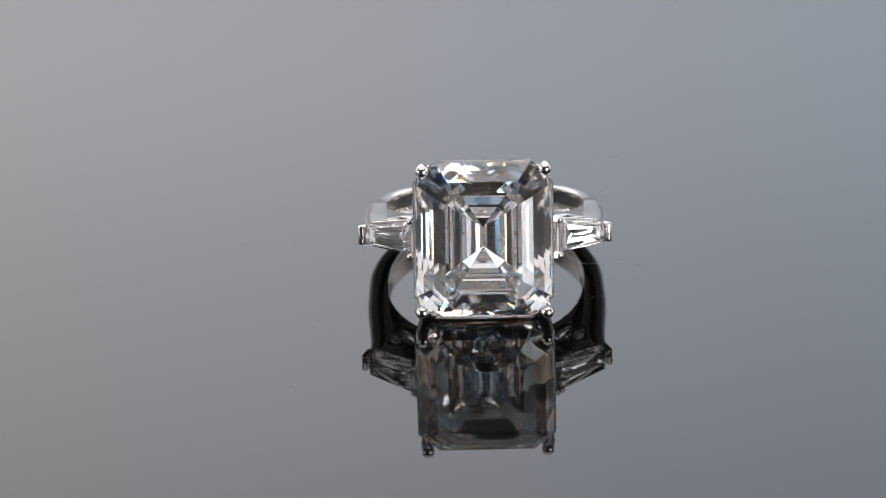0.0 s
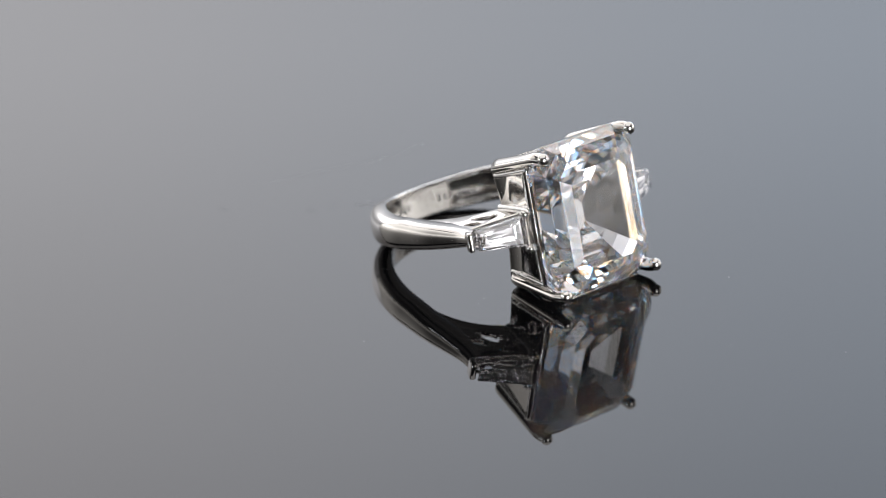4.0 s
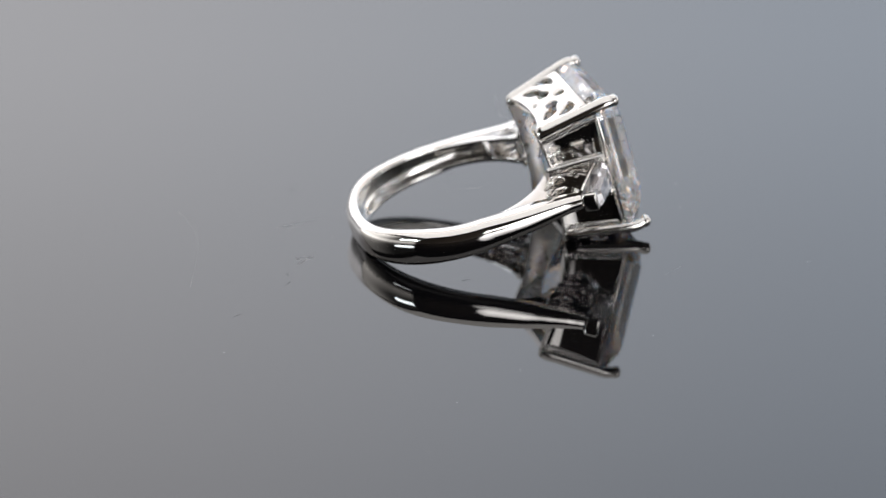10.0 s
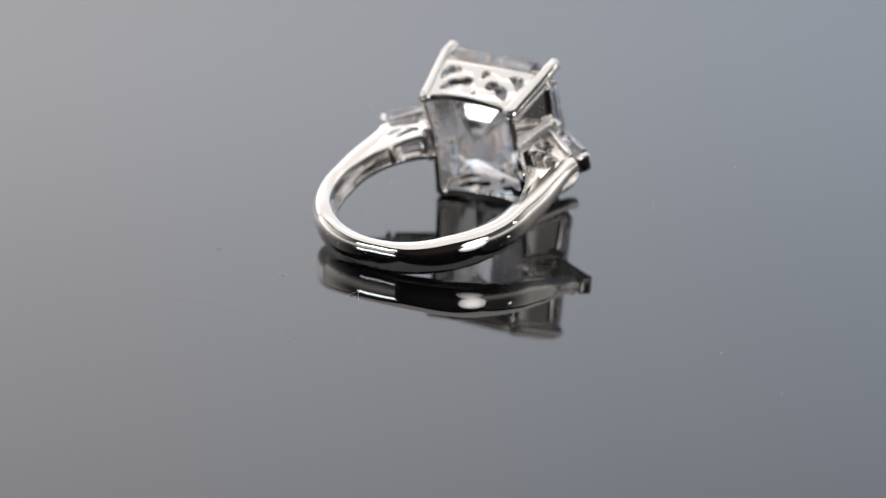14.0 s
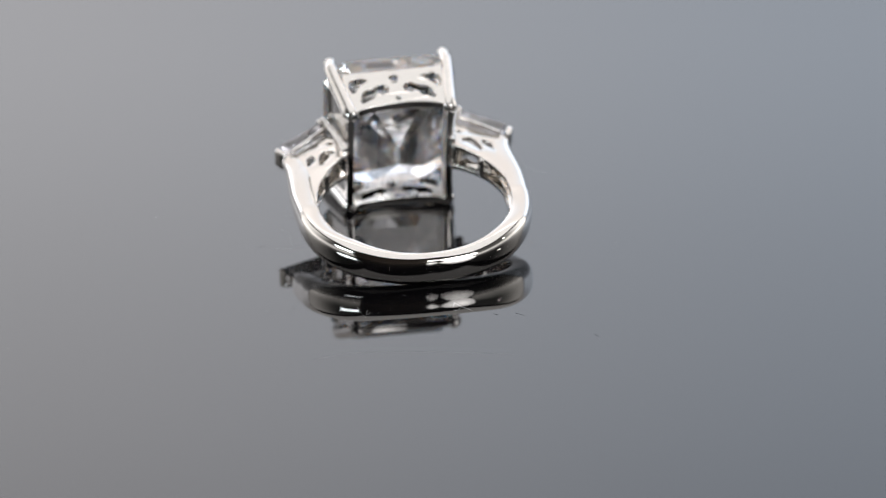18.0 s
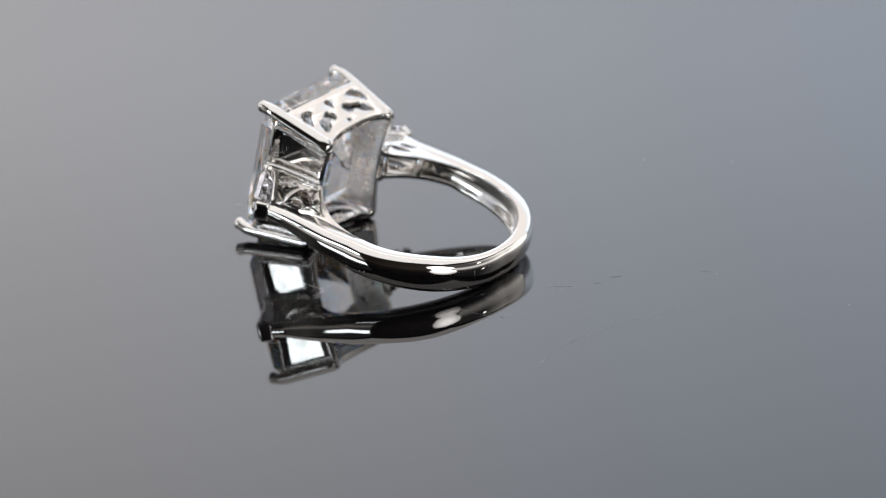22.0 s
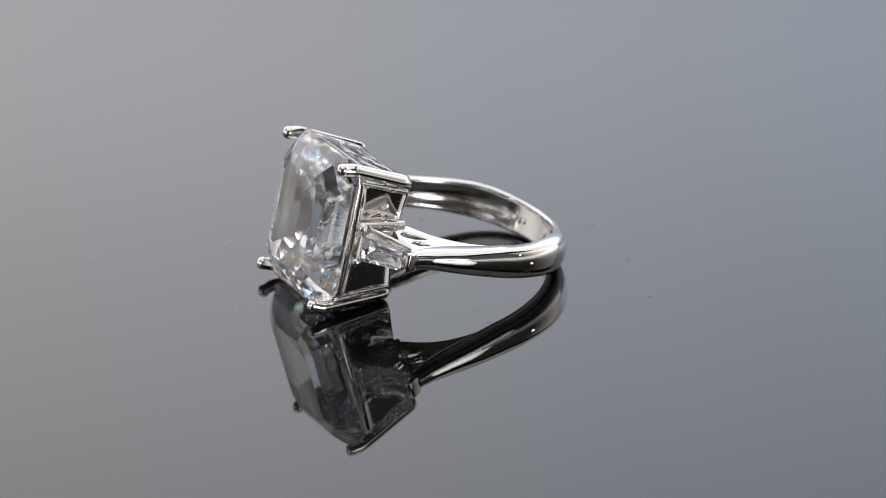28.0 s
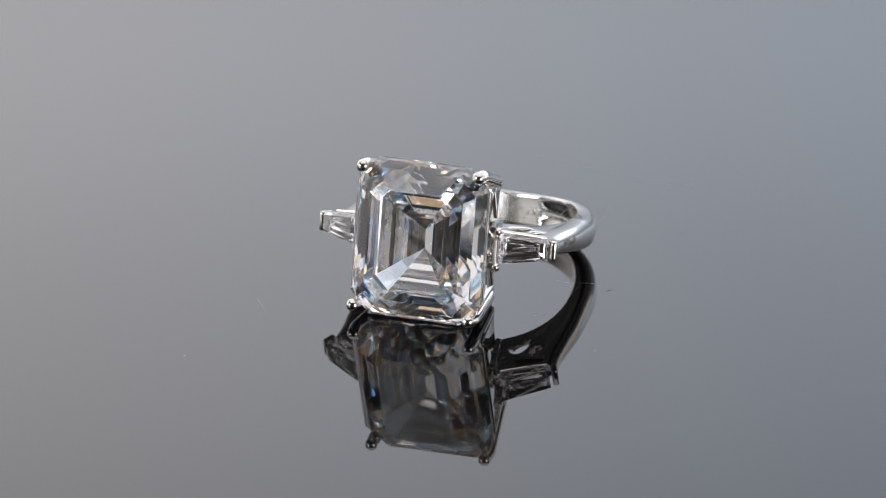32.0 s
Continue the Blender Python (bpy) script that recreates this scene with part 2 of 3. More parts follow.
def scroll(line, wide):
    """A curled hole along a smooth line, with its half width at even steps."""
    mid = glide([(a, b, 0) for a, b in line], 4)
    left, right = [], []
    for i, p in enumerate(mid):
        along = (mid[min(i + 1, len(mid) - 1)] - mid[max(i - 1, 0)]).normalized()
        k = i / (len(mid) - 1) * (len(wide) - 1)
        j = min(int(k), len(wide) - 2)
        f = (1 - math.cos(math.pi * (k - j))) / 2
        w = wide[j] + (wide[j + 1] - wide[j]) * f
        left.append((p.x - along.y * w, p.y + along.x * w))
        right.append((p.x + along.y * w, p.y - along.x * w))
    return left + right[::-1]


# ---- the studio ----
def panel(name, centre, size, mat, label):
    bm = bmesh.new()
    bmesh.ops.create_cube(bm, size=1)
    bmesh.ops.scale(bm, vec=size, verts=bm.verts)
    ob = link(name, bm, mat, None, flat=True)
    ob.location = centre
    return tagged(ob, label, kind="structure")


def studio():
    panel("floor", (0, 0, -0.80), (2.9, 2.9, 0.10), WALL, "dark warm grey studio floor under the table")
    panel("ceiling", (0, 0, 1.45), (2.9, 2.9, 0.10), CEIL, "dark grey studio ceiling")
    panel("wall_north", (0, 1.40, 0.325), (2.9, 0.10, 2.14), WALL, "dark warm grey studio wall behind the backdrop")
    panel("wall_south", (0, -1.40, 0.325), (2.9, 0.10, 2.14), WALL, "dark warm grey studio wall")
    panel("wall_east", (1.40, 0, 0.325), (0.10, 2.69, 2.14), WALL, "dark warm grey studio wall")
    panel("wall_west", (-1.40, 0, 0.325), (0.10, 2.69, 2.14), WALL, "dark warm grey studio wall")
    # no lamp behind the backdrop: its graded light is put into the sheet's emission
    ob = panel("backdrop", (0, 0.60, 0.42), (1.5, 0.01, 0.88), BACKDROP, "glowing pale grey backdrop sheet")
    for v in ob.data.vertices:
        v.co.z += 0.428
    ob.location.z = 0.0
    # out of view: tent sides added to light the ring, their falloff set in emission
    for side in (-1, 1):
        panel("tent_side", (side * 0.78, -0.055, 0.309), (0.01, 1.29, 0.642), TENT_EAST if side > 0 else TENT_WEST, "unseen thin white light-tent side with a graded glow painted in")


def table():
    bm = bmesh.new()
    bmesh.ops.create_cube(bm, size=1)
    bmesh.ops.scale(bm, vec=(1.9, 1.5, 0.03), verts=bm.verts)
    bevel(bm, 0.004)
    ob = link("table", bm, TABLETOP)
    ob.location = (0, 0, -0.027)
    tagged(ob, "matt black tabletop under the turntable", "table", kind="structure")
    for x, y in ((-0.88, -0.68), (0.88, -0.68), (0.88, 0.68), (-0.88, 0.68)):
        link("leg", box((x, y, -0.369), (0.05, 0.05, 0.708), 0.004), TABLETOP, ob)
    bm = bmesh.new()
    bmesh.ops.create_cone(bm, cap_ends=True, segments=180, radius1=0.12, radius2=0.12, depth=0.012)
    bevel(bm, 0.0015, 3)
    ob = link("turntable", bm, ACRYLIC, flat=True)
    ob.location = (0, 0, -0.006)
    return tagged(ob, "glossy black acrylic turntable with mirror-like surface", "turntable")


# ---- the ring ----
def octagon(a, b, c, y):
    return [(sx * px, y, sz * pz) for sx in (1, -1) for sz in (1, -1) for px, pz in ((a, b - c), (a - c, b))]


def centre_stone(parent):
    pts = []
    for a, b, c, y in ((3.45, 4.55, 1.02, -1.08), (4.50, 5.50, 1.36, -0.72), (5.48, 6.42, 1.70, -0.05), (6.38, 7.25, 2.0, 0.95),
                       (6.38, 7.25, 2.0, 1.30), (5.83, 6.71, 1.86, 2.11), (5.03, 5.92, 1.62, 3.09), (4.08, 4.97, 1.32, 4.06), (3.03, 3.92, 1.0, 5.00), (1.93, 2.81, 0.66, 5.85)):
        pts += octagon(a, b, c, y)
    pts += [(0, 7.10, 0.88), (0, 7.10, -0.88)]
    ob = part("centre_stone", hull(pts), CLEAR, parent, "large clear step-cut rectangular stone", flat=True)
    ob.data.materials.append(FIRE)
    for f in ob.data.polygons:
        if f.center.y < 1.0 * MM and f.normal.y > -0.98:
            f.material_index = 1
    return ob


def baguette(parent, side):
    """Tapered step-cut stone, drawn flat (u along, v across, h up), then leaned out."""
    pts = []
    for u0, u1, w0, w1, h in ((0.0, 4.55, 1.45, 0.95, 0.0), (0.0, 4.55, 1.45, 0.95, -0.14), (0.36, 4.26, 1.08, 0.66, 0.42),
                              (0.30, 4.25, 1.12, 0.74, -0.55), (0.75, 3.8, 0.64, 0.44, -1.10)):
        pts += [(u0, w0, h), (u0, -w0, h), (u1, w1, h), (u1, -w1, h)]
    pts += [(1.4, 0.0, -1.60), (3.25, 0.0, -1.46)]
    bm = hull(pts)
    along, out = Vector((0.872, 0.49, 0)), Vector((0.49, -0.872, 0))
    for v in bm.verts:
        u, w, h = v.co
        v.co = Vector((6.95, 2.55, 0)) + along * u + out * h + Vector((0, 0, w))
    ob = part("side_stone", bm, CLEAR, parent, "small clear tapered baguette stone", flat=True, mirror="x" if side < 0 else "")
    ob.location.x = 0.16 * MM
    return ob


CENTRE_Y, R_IN, BAND_X = 15.6, 9.18, 0.26


def band_line():
    """Half of the shank's inner line with its thickness, upper and lower half height, from the back to the claw."""
    line = []
    for a in np.linspace(0, math.pi * 0.5, 40):
        k = math.sin(a) ** 1.1
        r = R_IN + 0.16 * math.sin(2 * a) ** 2
        swell = 0.28 * math.exp(-((a - 0.85) / 0.38) ** 2)
        line.append((Vector((r * math.sin(a), CENTRE_Y + r * math.cos(a), 0)), 1.20 + 0.76 * k, 1.60 + swell - 0.20 * k ** 4, 1.58 - 0.12 * k))
    tail = glide([line[-1][0], (9.10, 12.6, 0), (8.95, 9.9, 0), (9.2, 7.8, 0), (9.85, 5.9, 0)], 8)[1:]
    for i, p in enumerate(tail):
        k = (i + 1) / len(tail)
        line.append((p, 1.96 + 0.95 * k - 1.65 * k * k + 0.10 * math.sin(math.pi * k) ** 2, 1.42 - 0.78 * k ** 0.8, 1.46 - 0.68 * k))
    return line


def band(parent):
    half = band_line()
    line = [(Vector((-p.x, p.y, 0)), *rest) for p, *rest in reversed(half[1:])] + half
    rings = []
    n = len(line)
    for i, (p, thick, up, down) in enumerate(line):
        along = (line[min(i + 1, n - 1)][0] - line[max(i - 1, 0)][0]).normalized()
        out = Vector((along.y, -along.x, 0))
        if out.dot(p - Vector((0, CENTRE_Y, 0))) < 0:
            out = -out
        turn = math.degrees(math.atan2(abs(p.x), p.y - CENTRE_Y))
        groove = 0.22 * thick * min(1, max(0, (turn - 19) / 3)) * min(1, max(0, (118 - turn) / 10))
        core = thick - min(1.05, 0.7 * thick)
        sec = []
        for k in range(19):                                      # rounded outer face
            a = -math.pi / 2 + math.pi * k / 18
            ca, sa = math.cos(a), math.sin(a)
            sec.append((core + (thick - core) * ca ** 0.78, math.copysign(abs(sa) ** 0.82, sa)))
        sec += [(0.14, 1), (0.04, 0.97), (0, 0.91), (0, 0.76)]
        sec += [(groove * math.cos(math.pi / 2 * b), 0.74 * b) for b in (0.93, 0.8, 0.6, 0.4, 0.2, 0, -0.2, -0.4, -0.6, -0.8, -0.93)]
        sec += [(0, -0.76), (0, -0.91), (0.04, -0.97), (0.14, -1)]
        rings.append([p + out * r + Vector((BAND_X, 0, z * (up if z > 0 else down))) for r, z in sec])
    ob = part("band", sweep(rings), SILVER, parent, "polished silver band with rounded outer face", sharp=35)
    ob.data.materials.append(INNER)
    for f in ob.data.polygons:
        if abs(f.normal.z) < 0.6 and f.normal.xy.dot(f.center.xy - Vector((BAND_X, CENTRE_Y)) * MM) < 0:
            f.material_index = 1
    return ob


PRONG_TIPS = {(1, 1): (5.60, -0.06, 6.52), (-1, 1): (5.50, -0.24, 6.40), (1, -1): (5.68, -0.36, 6.55), (-1, -1): (5.60, -0.18, 6.48)}


def prong(parent, sx, sz):
    """A stout bar up one corner of the setting, its end pressed over the stone."""
    base, tip = Vector((4.74, 7.62, 5.36)), Vector(PRONG_TIPS[sx, sz])
    top = tip + Vector((0.03, 1.55, 0.0))
    line = glide([base, base.lerp(top, 0.5), top, tip + Vector((0.06, 0.7, 0.07)), tip + Vector((0.0, 0.12, 0.0))], 6)
    rings = []
    diag, flat = Vector((0.66, 0, 0.75)), Vector((0.75, 0, -0.66))
    for i, p in enumerate(line):
        s = i / (len(line) - 1)
        a, b = 0.58 - 0.06 * s, 0.70 - 0.14 * s
        ring = []
        for k in range(18):
            q = math.tau * k / 18
            ca, sa = math.cos(q), math.sin(q)
            ring.append(p + diag * (a * math.copysign(abs(ca) ** 0.85, ca)) + flat * (b * math.copysign(abs(sa) ** 0.85, sa)))
        rings.append(ring)
    rings[0:1] = [[base.lerp(r, wide) + Vector((0, back, 0)) for r in rings[0]] for wide, back in ((0.35, 0.0), (0.68, -0.07), (0.90, -0.19), (1.0, -0.38))]
    mirror = ("x" if sx < 0 else "") + ("z" if sz < 0 else "")
    ob = part("prong", sweep(rings), SILVER, parent, mirror=mirror)
    bm = bmesh.new()
    bmesh.ops.create_uvsphere(bm, u_segments=20, v_segments=12, radius=0.60)
    bmesh.ops.scale(bm, vec=(1, 0.85, 1), verts=bm.verts)
    bmesh.ops.translate(bm, vec=tip, verts=bm.verts)
    part("prong_tip", bm, SILVER, ob, mirror=mirror)
    return ob


def gallery(parent, sz):
    """Pierced wall between two prongs, arched along its foot."""
    top, foot = 2.25, 7.62
    outline = [(-4.85, top), (4.85, top), (4.5, foot)]
    outline += [(4.35 * math.cos(a), foot - 1.0 * math.sin(a)) for a in np.linspace(0.10, math.pi - 0.10, 21)]
    outline += [(-4.5, foot)]
    holes = [leaf(0.0, 3.3, 1.15, 1.05, 90), leaf(0.0, 6.02, 0.55, 0.6, -90)]
    for side in (1, -1):
        for line, wide in ((((0.75, 4.85), (1.55, 4.70), (2.55, 5.10), (3.55, 6.20)), (0.34, 0.66, 0.36, 0.62, 0.20)),
                           (((2.6, 3.35), (3.35, 3.45), (3.95, 3.85), (4.15, 4.85)), (0.10, 0.36, 0.58, 0.48, 0.14))):
            holes.append([(side * a, b) for a, b in scroll(line, wide)][::side])
    def place(a, b, h):
        k = (b - 1.45) / 6.17
        return Vector((a, b, 6.55 - 1.15 * k + h))
    bm = plate(outline, holes, 0.72, 0.07, place)
    ob = part("gallery_wall", bm, SILVER, parent, "pierced silver wall with scroll cut-outs", mirror="z" if sz < 0 else "", sharp=50)
    return unpolished_inside(ob, (0, 4.5, 0))


def side_wall(parent, sx):
    """Plain wall, hollowed between the stone and its foot, which flares."""
    def surface(u, v):
        a = (2 * u - 1) * (5.4 - 0.35 * v)
        arch = math.sin(math.pi * u)
        b = 1.85 + 0.2 * arch + (5.77 - 0.7 * arch) * v
        return 5.62 - 1.22 * v + 0.28 * max(0, 1 - v / 0.10) + 0.40 * max(0, (v - 0.6) / 0.4) ** 2 + 0.06 * (a / 5.4) ** 2, b, a
    ob = part("side_wall", sheet(24, 24, 0.66, surface), SILVER, parent, "plain polished silver wall", mirror="x" if sx < 0 else "", sharp=50)
    return unpolished_inside(ob, (0, 4.5, 0))


def shoulder(parent, sx):
    """Mount of a side stone: two pierced cheeks flush with the band, cross bars, a claw and two beads."""
    mirror = "x" if sx < 0 else ""
    outline = [(9.75, 14.6), (9.9, 13.0), (10.0, 11.4), (10.1, 9.4), (10.3, 7.6), (10.4, 6.3), (8.5, 5.0), (6.7, 3.75), (5.25, 3.75), (5.05, 7.8)]
    outline += [((R_IN + 0.03) * math.sin(radians(a)), CENTRE_Y - (R_IN + 0.03) * math.cos(radians(a))) for a in (36, 42, 48, 54, 60, 66, 72, 78, 84)]
    outline.reverse()
    made = []
    holes = [scroll(((6.25, 7.15), (6.85, 6.95), (7.3, 7.6), (7.8, 8.75)), (0.24, 0.46, 0.44, 0.12)),
             scroll(((8.3, 6.9), (8.55, 7.60), (9.0, 8.5)), (0.18, 0.42, 0.10)), leaf(6.2, 5.4, 0.6, 0.42, 70)]
    for sz in (1, -1):
        end = mirror + ("z" if sz < 0 else "")
        bm = plate(outline, holes, 0.46, 0.08, lambda a, b, h: Vector((a, b, 0.75 + 0.06 * (b - 10.0) - 0.15 * (a - 9.0) + h)))
        cheek = part("cheek", bm, SILVER, parent, "flat shoulder plate pierced with curled slots", mirror=end, sharp=50)
        made.append(cheek)
        part("cheek_rail", rod([(6.45, 2.1, 1.66), (5.75, 4.5, 1.62), (5.10, 7.5, 1.52)], (0.30, 0.36), 4, 10), SATIN, cheek, "rough cast silver strip", mirror=end)
        part("seat_lip", rod([(6.6, 3.45, 1.40), (8.4, 4.75, 1.14), (10.2, 6.0, 0.84)], 0.20, 4, 10), SILVER, cheek, mirror=end)
        bm = bmesh.new()
        bmesh.ops.create_uvsphere(bm, u_segments=16, v_segments=10, radius=0.42)
        bmesh.ops.translate(bm, vec=(6.75, 2.5, 1.5 if sz > 0 else -1.75), verts=bm.verts)
        part("bead", bm, SILVER, cheek, mirror=mirror)
    made.append(part("cross_bar", box((7.5, 10.0, 0), (0.55, 0.9, 2.0), 0.12), SILVER, parent, mirror=mirror))
    made.append(part("cross_bar", box((5.45, 7.5, 0), (0.6, 0.6, 2.5), 0.12), SILVER, parent, mirror=mirror))
    bm = box((0, 0, 0), (0.60, 1.35, 1.85), 0.24)
    bmesh.ops.rotate(bm, cent=(0, 0, 0), matrix=Matrix.Rotation(radians(28), 3, "Z"), verts=bm.verts)
    bmesh.ops.translate(bm, vec=(11.12, 5.55, -0.06), verts=bm.verts)
    made.append(part("claw", bm, SILVER, parent, mirror=mirror))
    rings = []
    for i in range(81):                                          # seat bar with a row of fine ridges
        r = 0.28 + 0.03 * math.cos(math.tau * i / 4)
        rings.append([(6.55 + r * math.cos(a), 2.75 + r * math.sin(a), -1.6 + 3.1 * i / 80) for a in np.linspace(0, math.tau, 12, endpoint=False)])
    made.append(part("seat_bar", sweep(rings), SILVER, parent, "finely ridged bar", mirror=mirror))
    for ob in made:
        ob.location.x = 0.16 * MM


def unpolished_inside(ob, centre):
    """The setting's walls are left unpolished on the side towards the stone."""
    ob.data.materials.append(SATIN_IN)
    for f in ob.data.polygons:
        if f.normal.dot(Vector(centre) * MM - f.center) > 0.0015:
            f.material_index = 1
    return ob


def seat_rail(parent):
    """Thin frame under the stone's edge, and rough fillets along the prongs."""
    loop = [(5.98, 1.80, 5.1), (5.1, 1.80, 6.60), (-5.1, 1.80, 6.60), (-5.98, 1.80, 5.1), (-5.98, 1.80, -5.1), (-5.1, 1.80, -6.60), (5.1, 1.80, -6.60), (5.98, 1.80, -5.1)]
    rings = []
    for i, p in enumerate(loop):
        out = Vector((p[0], 0, p[2])).normalized()
        rings.append([Vector(p) + out * (0.18 * math.cos(a)) + Vector((0, 0.18 * math.sin(a), 0)) for a in np.linspace(0, math.tau, 10, endpoint=False)])
    part("seat_rail", sweep(rings, closed=True), SILVER, parent)
    for sx in (1, -1):
        for sz in (1, -1):
            bm = rod([(5.9, 1.9, 5.45), (5.42, 4.6, 4.98), (4.98, 7.3, 4.55)], (0.20, 0.28), 4, 10)
            part("fillet", bm, SATIN, parent, "rough cast silver strip", mirror=("x" if sx < 0 else "") + ("z" if sz < 0 else ""))


def stamp(parent):
    """Worn maker's stamps inside the band, as plain raised bars."""
    for a, tall in ((-24, 0.8), (-20, 0.6), (-17, 0.8), (-13, 0.5), (12, 0.8), (16, 0.6), (20, 0.8)):
        bm = box((0, 0, 0), (0.26, 0.06, tall), 0.025)
        bmesh.ops.rotate(bm, cent=(0, 0, 0), matrix=Matrix.Rotation(radians(-a), 3, "Z"), verts=bm.verts)
        bmesh.ops.translate(bm, vec=(BAND_X + (R_IN - 0.02) * math.sin(radians(a)), CENTRE_Y + (R_IN - 0.02) * math.cos(radians(a)), 0), verts=bm.verts)
        part("stamp_bar", bm, SATIN, parent)


def build_ring():
    ring = new("ring")
    ring.empty_display_size = 0.005
    tagged(ring, "silver ring with large clear rectangular stone between tapered side stones", "ring")
    stamp(band(ring))
    centre_stone(ring)
    for sx in (1, -1):
        baguette(ring, sx)
        shoulder(ring, sx)
        side_wall(ring, sx)
        for sz in (1, -1):
            prong(ring, sx, sz)
    for sz in (1, -1):
        gallery(ring, sz)
    seat_rail(ring)
    return ring


# ---- lint and dust on the turntable ----
FIBRES = (   # outlines on the turntable at the start, in millimetres, and whether the fibre is pale
    (((2.3, 12.7), (2.7, 14.0), (2.5, 14.5), (1.8, 13.9), (1.4, 14.3), (1.1, 14.8), (1.6, 14.1), (2.0, 13.5), (2.2, 12.8)), 1),
    (((11.2, 9.2), (11.2, 10.6), (11.1, 12.0), (11.0, 13.2), (10.8, 14.5)), 2),
    (((10.4, 12.5), (10.65, 13.2), (10.5, 13.5), (10.25, 13.1)), 1),
    (((-0.6, 16.0), (-0.9, 16.3), (-1.1, 16.2)), 0),
    (((-2.6, 16.4), (-2.9, 16.7), (-3.3, 17.1)), 0),
    (((19.6, 10.2), (19.4, 10.6), (19.2, 10.3)), 0),
    (((17.1, 22.3), (14.2, 21.7), (11.1, 22.0), (6.6, 23.1), (2.2, 24.5), (-0.6, 25.5)), 2),
    (((-8.8, 23.4), (-8.5, 22.7)), 0),
    (((6.6, 9.8), (6.3, 10.0)), 0),
    (((16.2, -4.1), (14.8, -3.9), (12.9, -4.3), (11.6, -4.1)), 2),
    (((17.1, -5.2), (17.6, -4.7)), 0),
    (((-7.8, 1.3), (-7.6, 0.5)), 0),
    (((-15.3, 2.5), (-15.5, 2.1)), 0),
    (((2.4, -23.5), (2.6, -23.8)), 1),
    (((-14.0, -30.4), (-14.2, -30.8)), 1),
    (((12.7, -12.6), (13.3, -12.0), (14.1, -11.8)), 2),
    (((14.9, -8.8), (14.3, -7.3), (14.4, -5.4), (14.4, -3.9)), 2),
    (((-12.7, -16.9), (-11.9, -18.0), (-11.0, -19.3)), 2),
)


def fibre(points, pale):
    mid = Vector((sum(p[0] for p in points) / len(points), sum(p[1] for p in points) / len(points), 0))
    thick = (0.010, 0.007, 0.0025)[pale]
    bm = rod([Vector((*p, thick * 1.02)) - mid for p in points], thick, 5, 6)
    ob = part("lint_fibre", bm, (DARK_LINT, LINT, LINT)[pale], None)
    ob.matrix_basis = Matrix.Translation(mid * MM)
    words = ("short dark lint fibre lying on the turntable", "curled pale lint fibre lying on the turntable", "thin faint hair lying on the turntable")[pale]
    return tagged(ob, words, "lint", "lint on the turntable")


def dust():
    """Fine specks, too many to count."""
    rng = random.Random(7)
    bm = bmesh.new()
    for i in range(110):
        r, a = 46 * math.sqrt(rng.random()), rng.random() * math.tau
        size = 0.008 + 0.016 * rng.random() ** 3
        made = bmesh.ops.create_icosphere(bm, subdivisions=1, radius=size)
        bmesh.ops.scale(bm, vec=(1, 0.6 + rng.random(), 0.5), verts=made["verts"])
        bmesh.ops.translate(bm, vec=(r * math.cos(a), r * math.sin(a), size * 0.5), verts=made["verts"])
    return tagged(part("dust", bm, LINT, None), "fine pale dust specks scattered on the turntable", "dust", kind="stuff")


def stone_dust():
    """Specks on the stone's flat top and upper slopes."""
    rng = random.Random(11)
    bm = bmesh.new()
    for i in range(130):
        x, z = rng.uniform(-3.4, 3.4), rng.uniform(-4.4, 4.4)
        size = 0.007 + 0.022 * rng.random() ** 4
        made = bmesh.ops.create_icosphere(bm, subdivisions=1, radius=size)
        bmesh.ops.scale(bm, vec=(0.7 + rng.random(), 0.5, 0.7 + rng.random()), verts=made["verts"])
        bmesh.ops.translate(bm, vec=(x, -1.08 - size * 0.45, z), verts=made["verts"])
    return tagged(part("stone_dust", bm, LINT, None), "tiny pale dust specks on the large clear stone", "dust", kind="stuff")


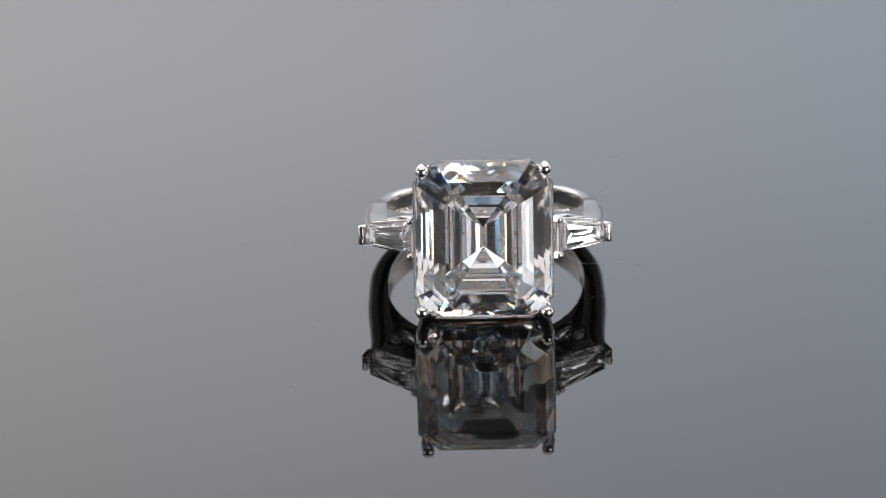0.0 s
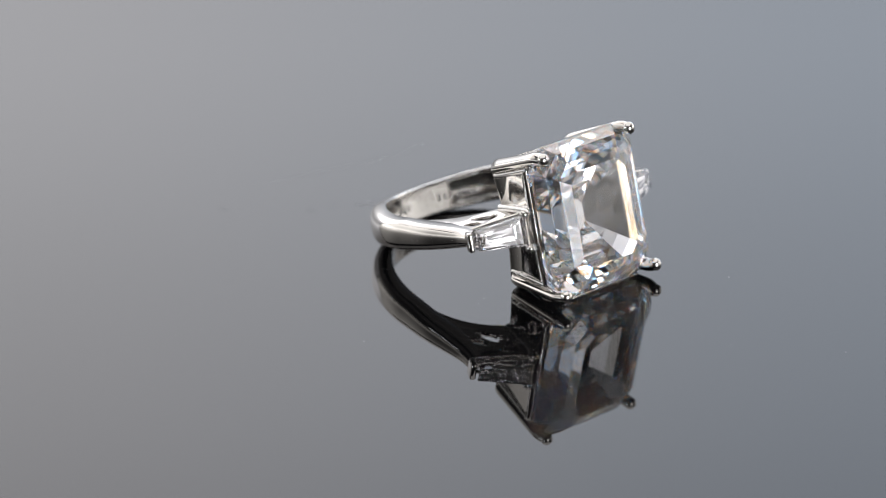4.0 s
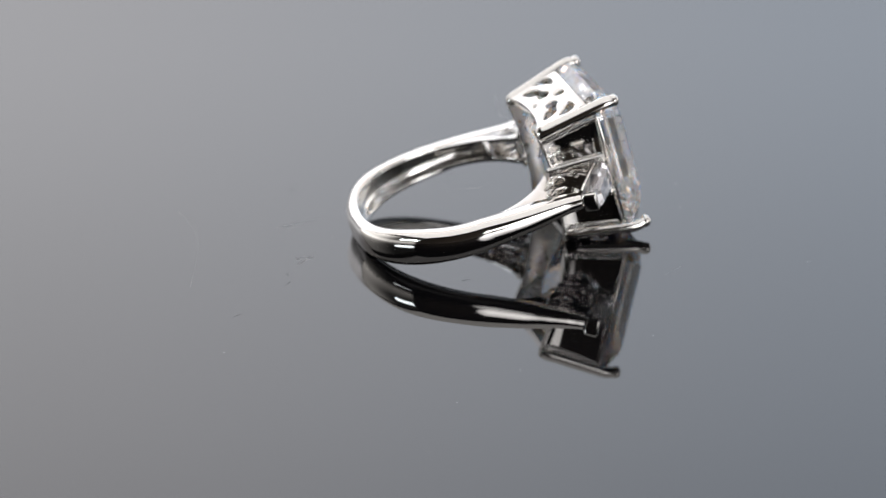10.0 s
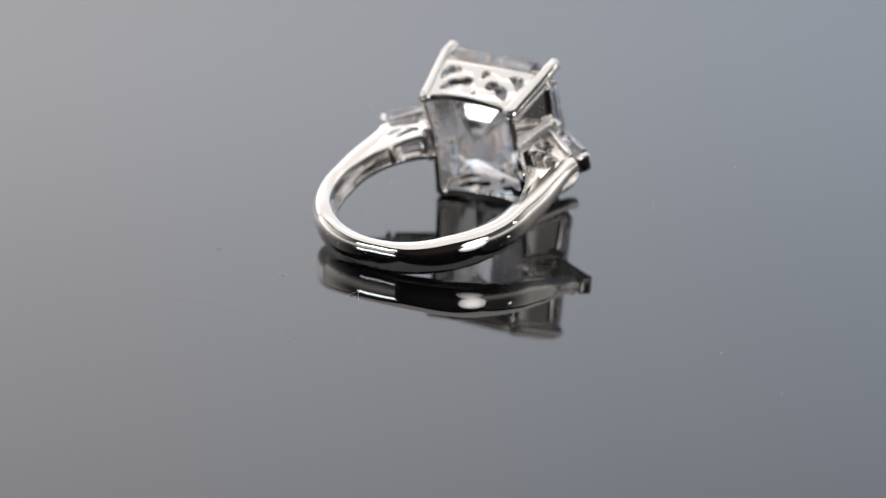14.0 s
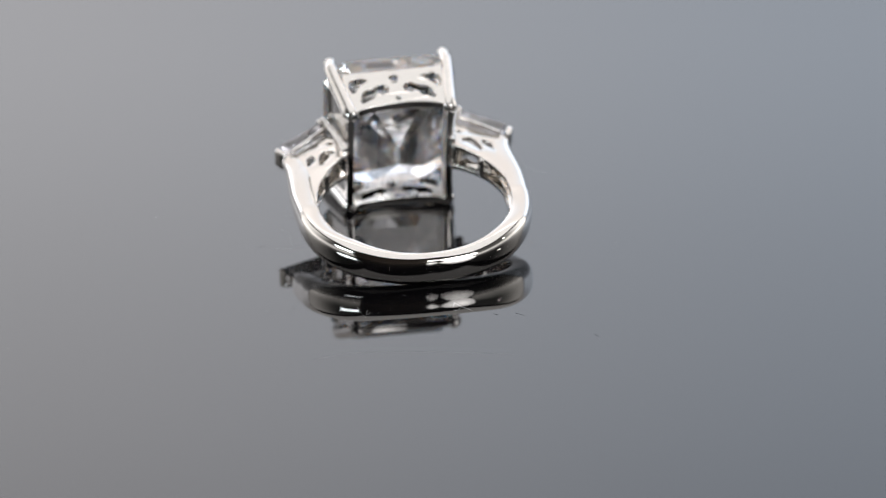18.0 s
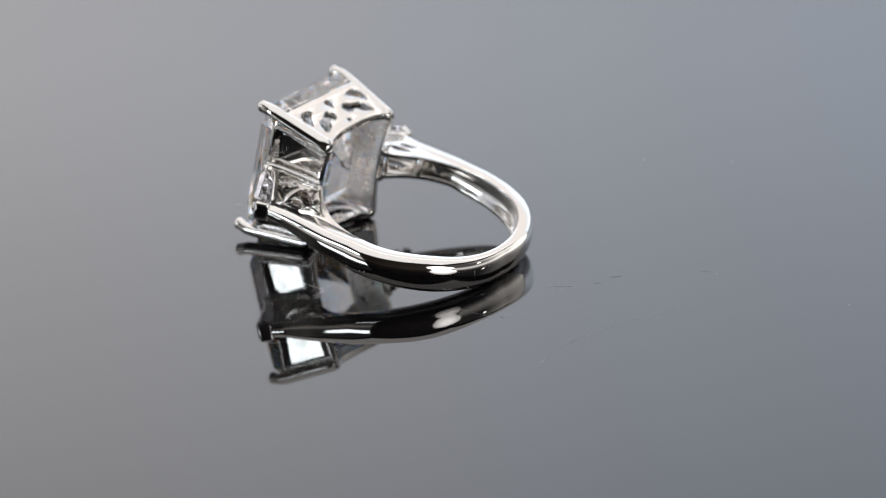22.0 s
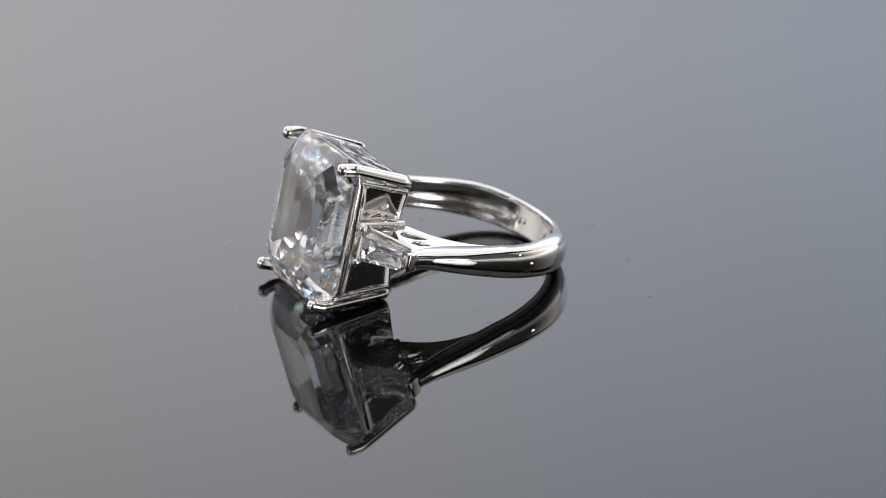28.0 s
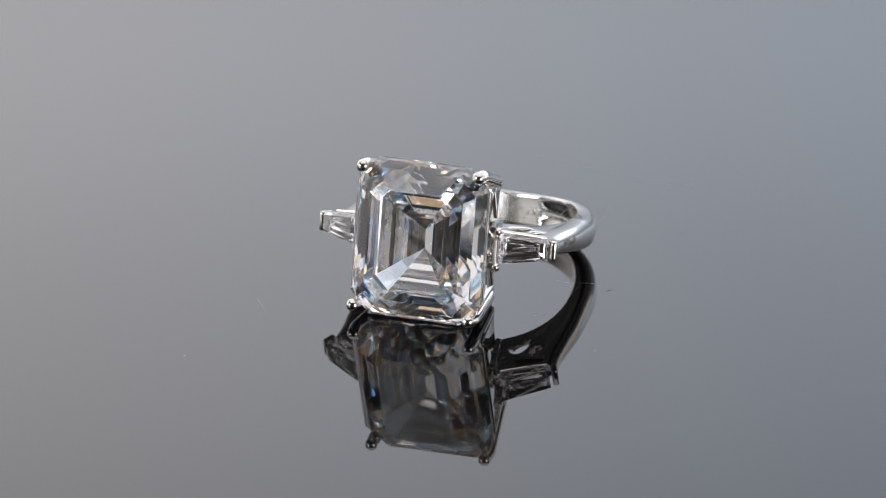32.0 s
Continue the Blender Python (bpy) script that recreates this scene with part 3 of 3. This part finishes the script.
def metal_dust():
    """Specks on the band's outer face and on the setting's plain walls."""
    rng = random.Random(23)
    bm = bmesh.new()
    def speck(at, size):
        made = bmesh.ops.create_icosphere(bm, subdivisions=1, radius=size)
        bmesh.ops.scale(bm, vec=[0.6 + 0.8 * rng.random() for _ in "xyz"], verts=made["verts"])
        bmesh.ops.translate(bm, vec=at, verts=made["verts"])
    half = band_line()
    for i in range(150):
        p, thick, up, down = half[rng.randrange(len(half) - 6)]
        side, z = rng.choice((1, -1)), rng.uniform(-0.55, 0.6)
        if p.y > CENTRE_Y:
            out = (p - Vector((0, CENTRE_Y, 0))).normalized()
        else:
            out = Vector((1, 0, 0))
        q = p + out * (thick - 0.005 - 0.06 * z * z)
        speck((BAND_X + side * q.x, q.y, z * up), 0.008 + 0.018 * rng.random() ** 3)
    for i in range(150):
        side, v, a = rng.choice((1, -1)), rng.uniform(0.15, 0.95), rng.choice((rng.uniform(2.0, 4.4), rng.uniform(-4.6, -1.8)))
        x = 5.95 - 1.22 * v + 0.40 * max(0, (v - 0.6) / 0.4) ** 2 + 0.06 * (a / 5.4) ** 2
        speck((side * x, 2.1 + 5.2 * v, a), 0.010 + 0.020 * rng.random() ** 3)
    return tagged(part("metal_dust", bm, LINT, None), "tiny pale dust specks on the ring's polished metal", "dust", kind="stuff")


def ring_hair():
    """A hair caught on the ring's shoulder."""
    hair = new("hair_strand")
    tagged(hair, "fine pale hairs caught on the ring's shoulder", "hair")
    for pts in (((11.5, 7.2, 3.35), (11.0, 7.4, 2.8), (10.6, 7.5, 2.1), (10.0, 7.2, 1.55), (9.0, 6.6, 1.3)),
                ((9.6, 6.6, 1.4), (8.7, 5.5, 1.75), (7.9, 5.4, 1.5), (7.2, 6.1, 1.65), (7.5, 7.1, 1.6)),
                ((10.8, 4.6, 1.2), (9.3, 5.3, 1.6), (8.2, 6.6, 1.6), (7.0, 5.0, 1.9))):
        part("strand", rod(pts, 0.009, 8, 6), LINT, hair)
    return hair


studio()
TURNTABLE = table()
RING = build_ring()
HAIR, SPECKS, METAL_SPECKS = ring_hair(), stone_dust(), metal_dust()
LOOSE = [fibre(points, pale) for points, pale in FIBRES] + [dust()]


# ---- what moves ----
def riding(local):
    """Rows of a thing that stands on the turntable with that pose at the start."""
    return [(float(t), pose(0, 0, 0, 0, 0, turned(t)) @ local) for t in range(33)]


def motions():
    walk(TURNTABLE, riding(pose(0, 0, -0.006)))
    for thing in (RING, HAIR, SPECKS, METAL_SPECKS):
        walk(thing, riding(pose(*(v * MM for v in RING_AT), *RING_TILT)))
    for thing in LOOSE:
        walk(thing, riding(thing.matrix_basis.copy()))


motions()
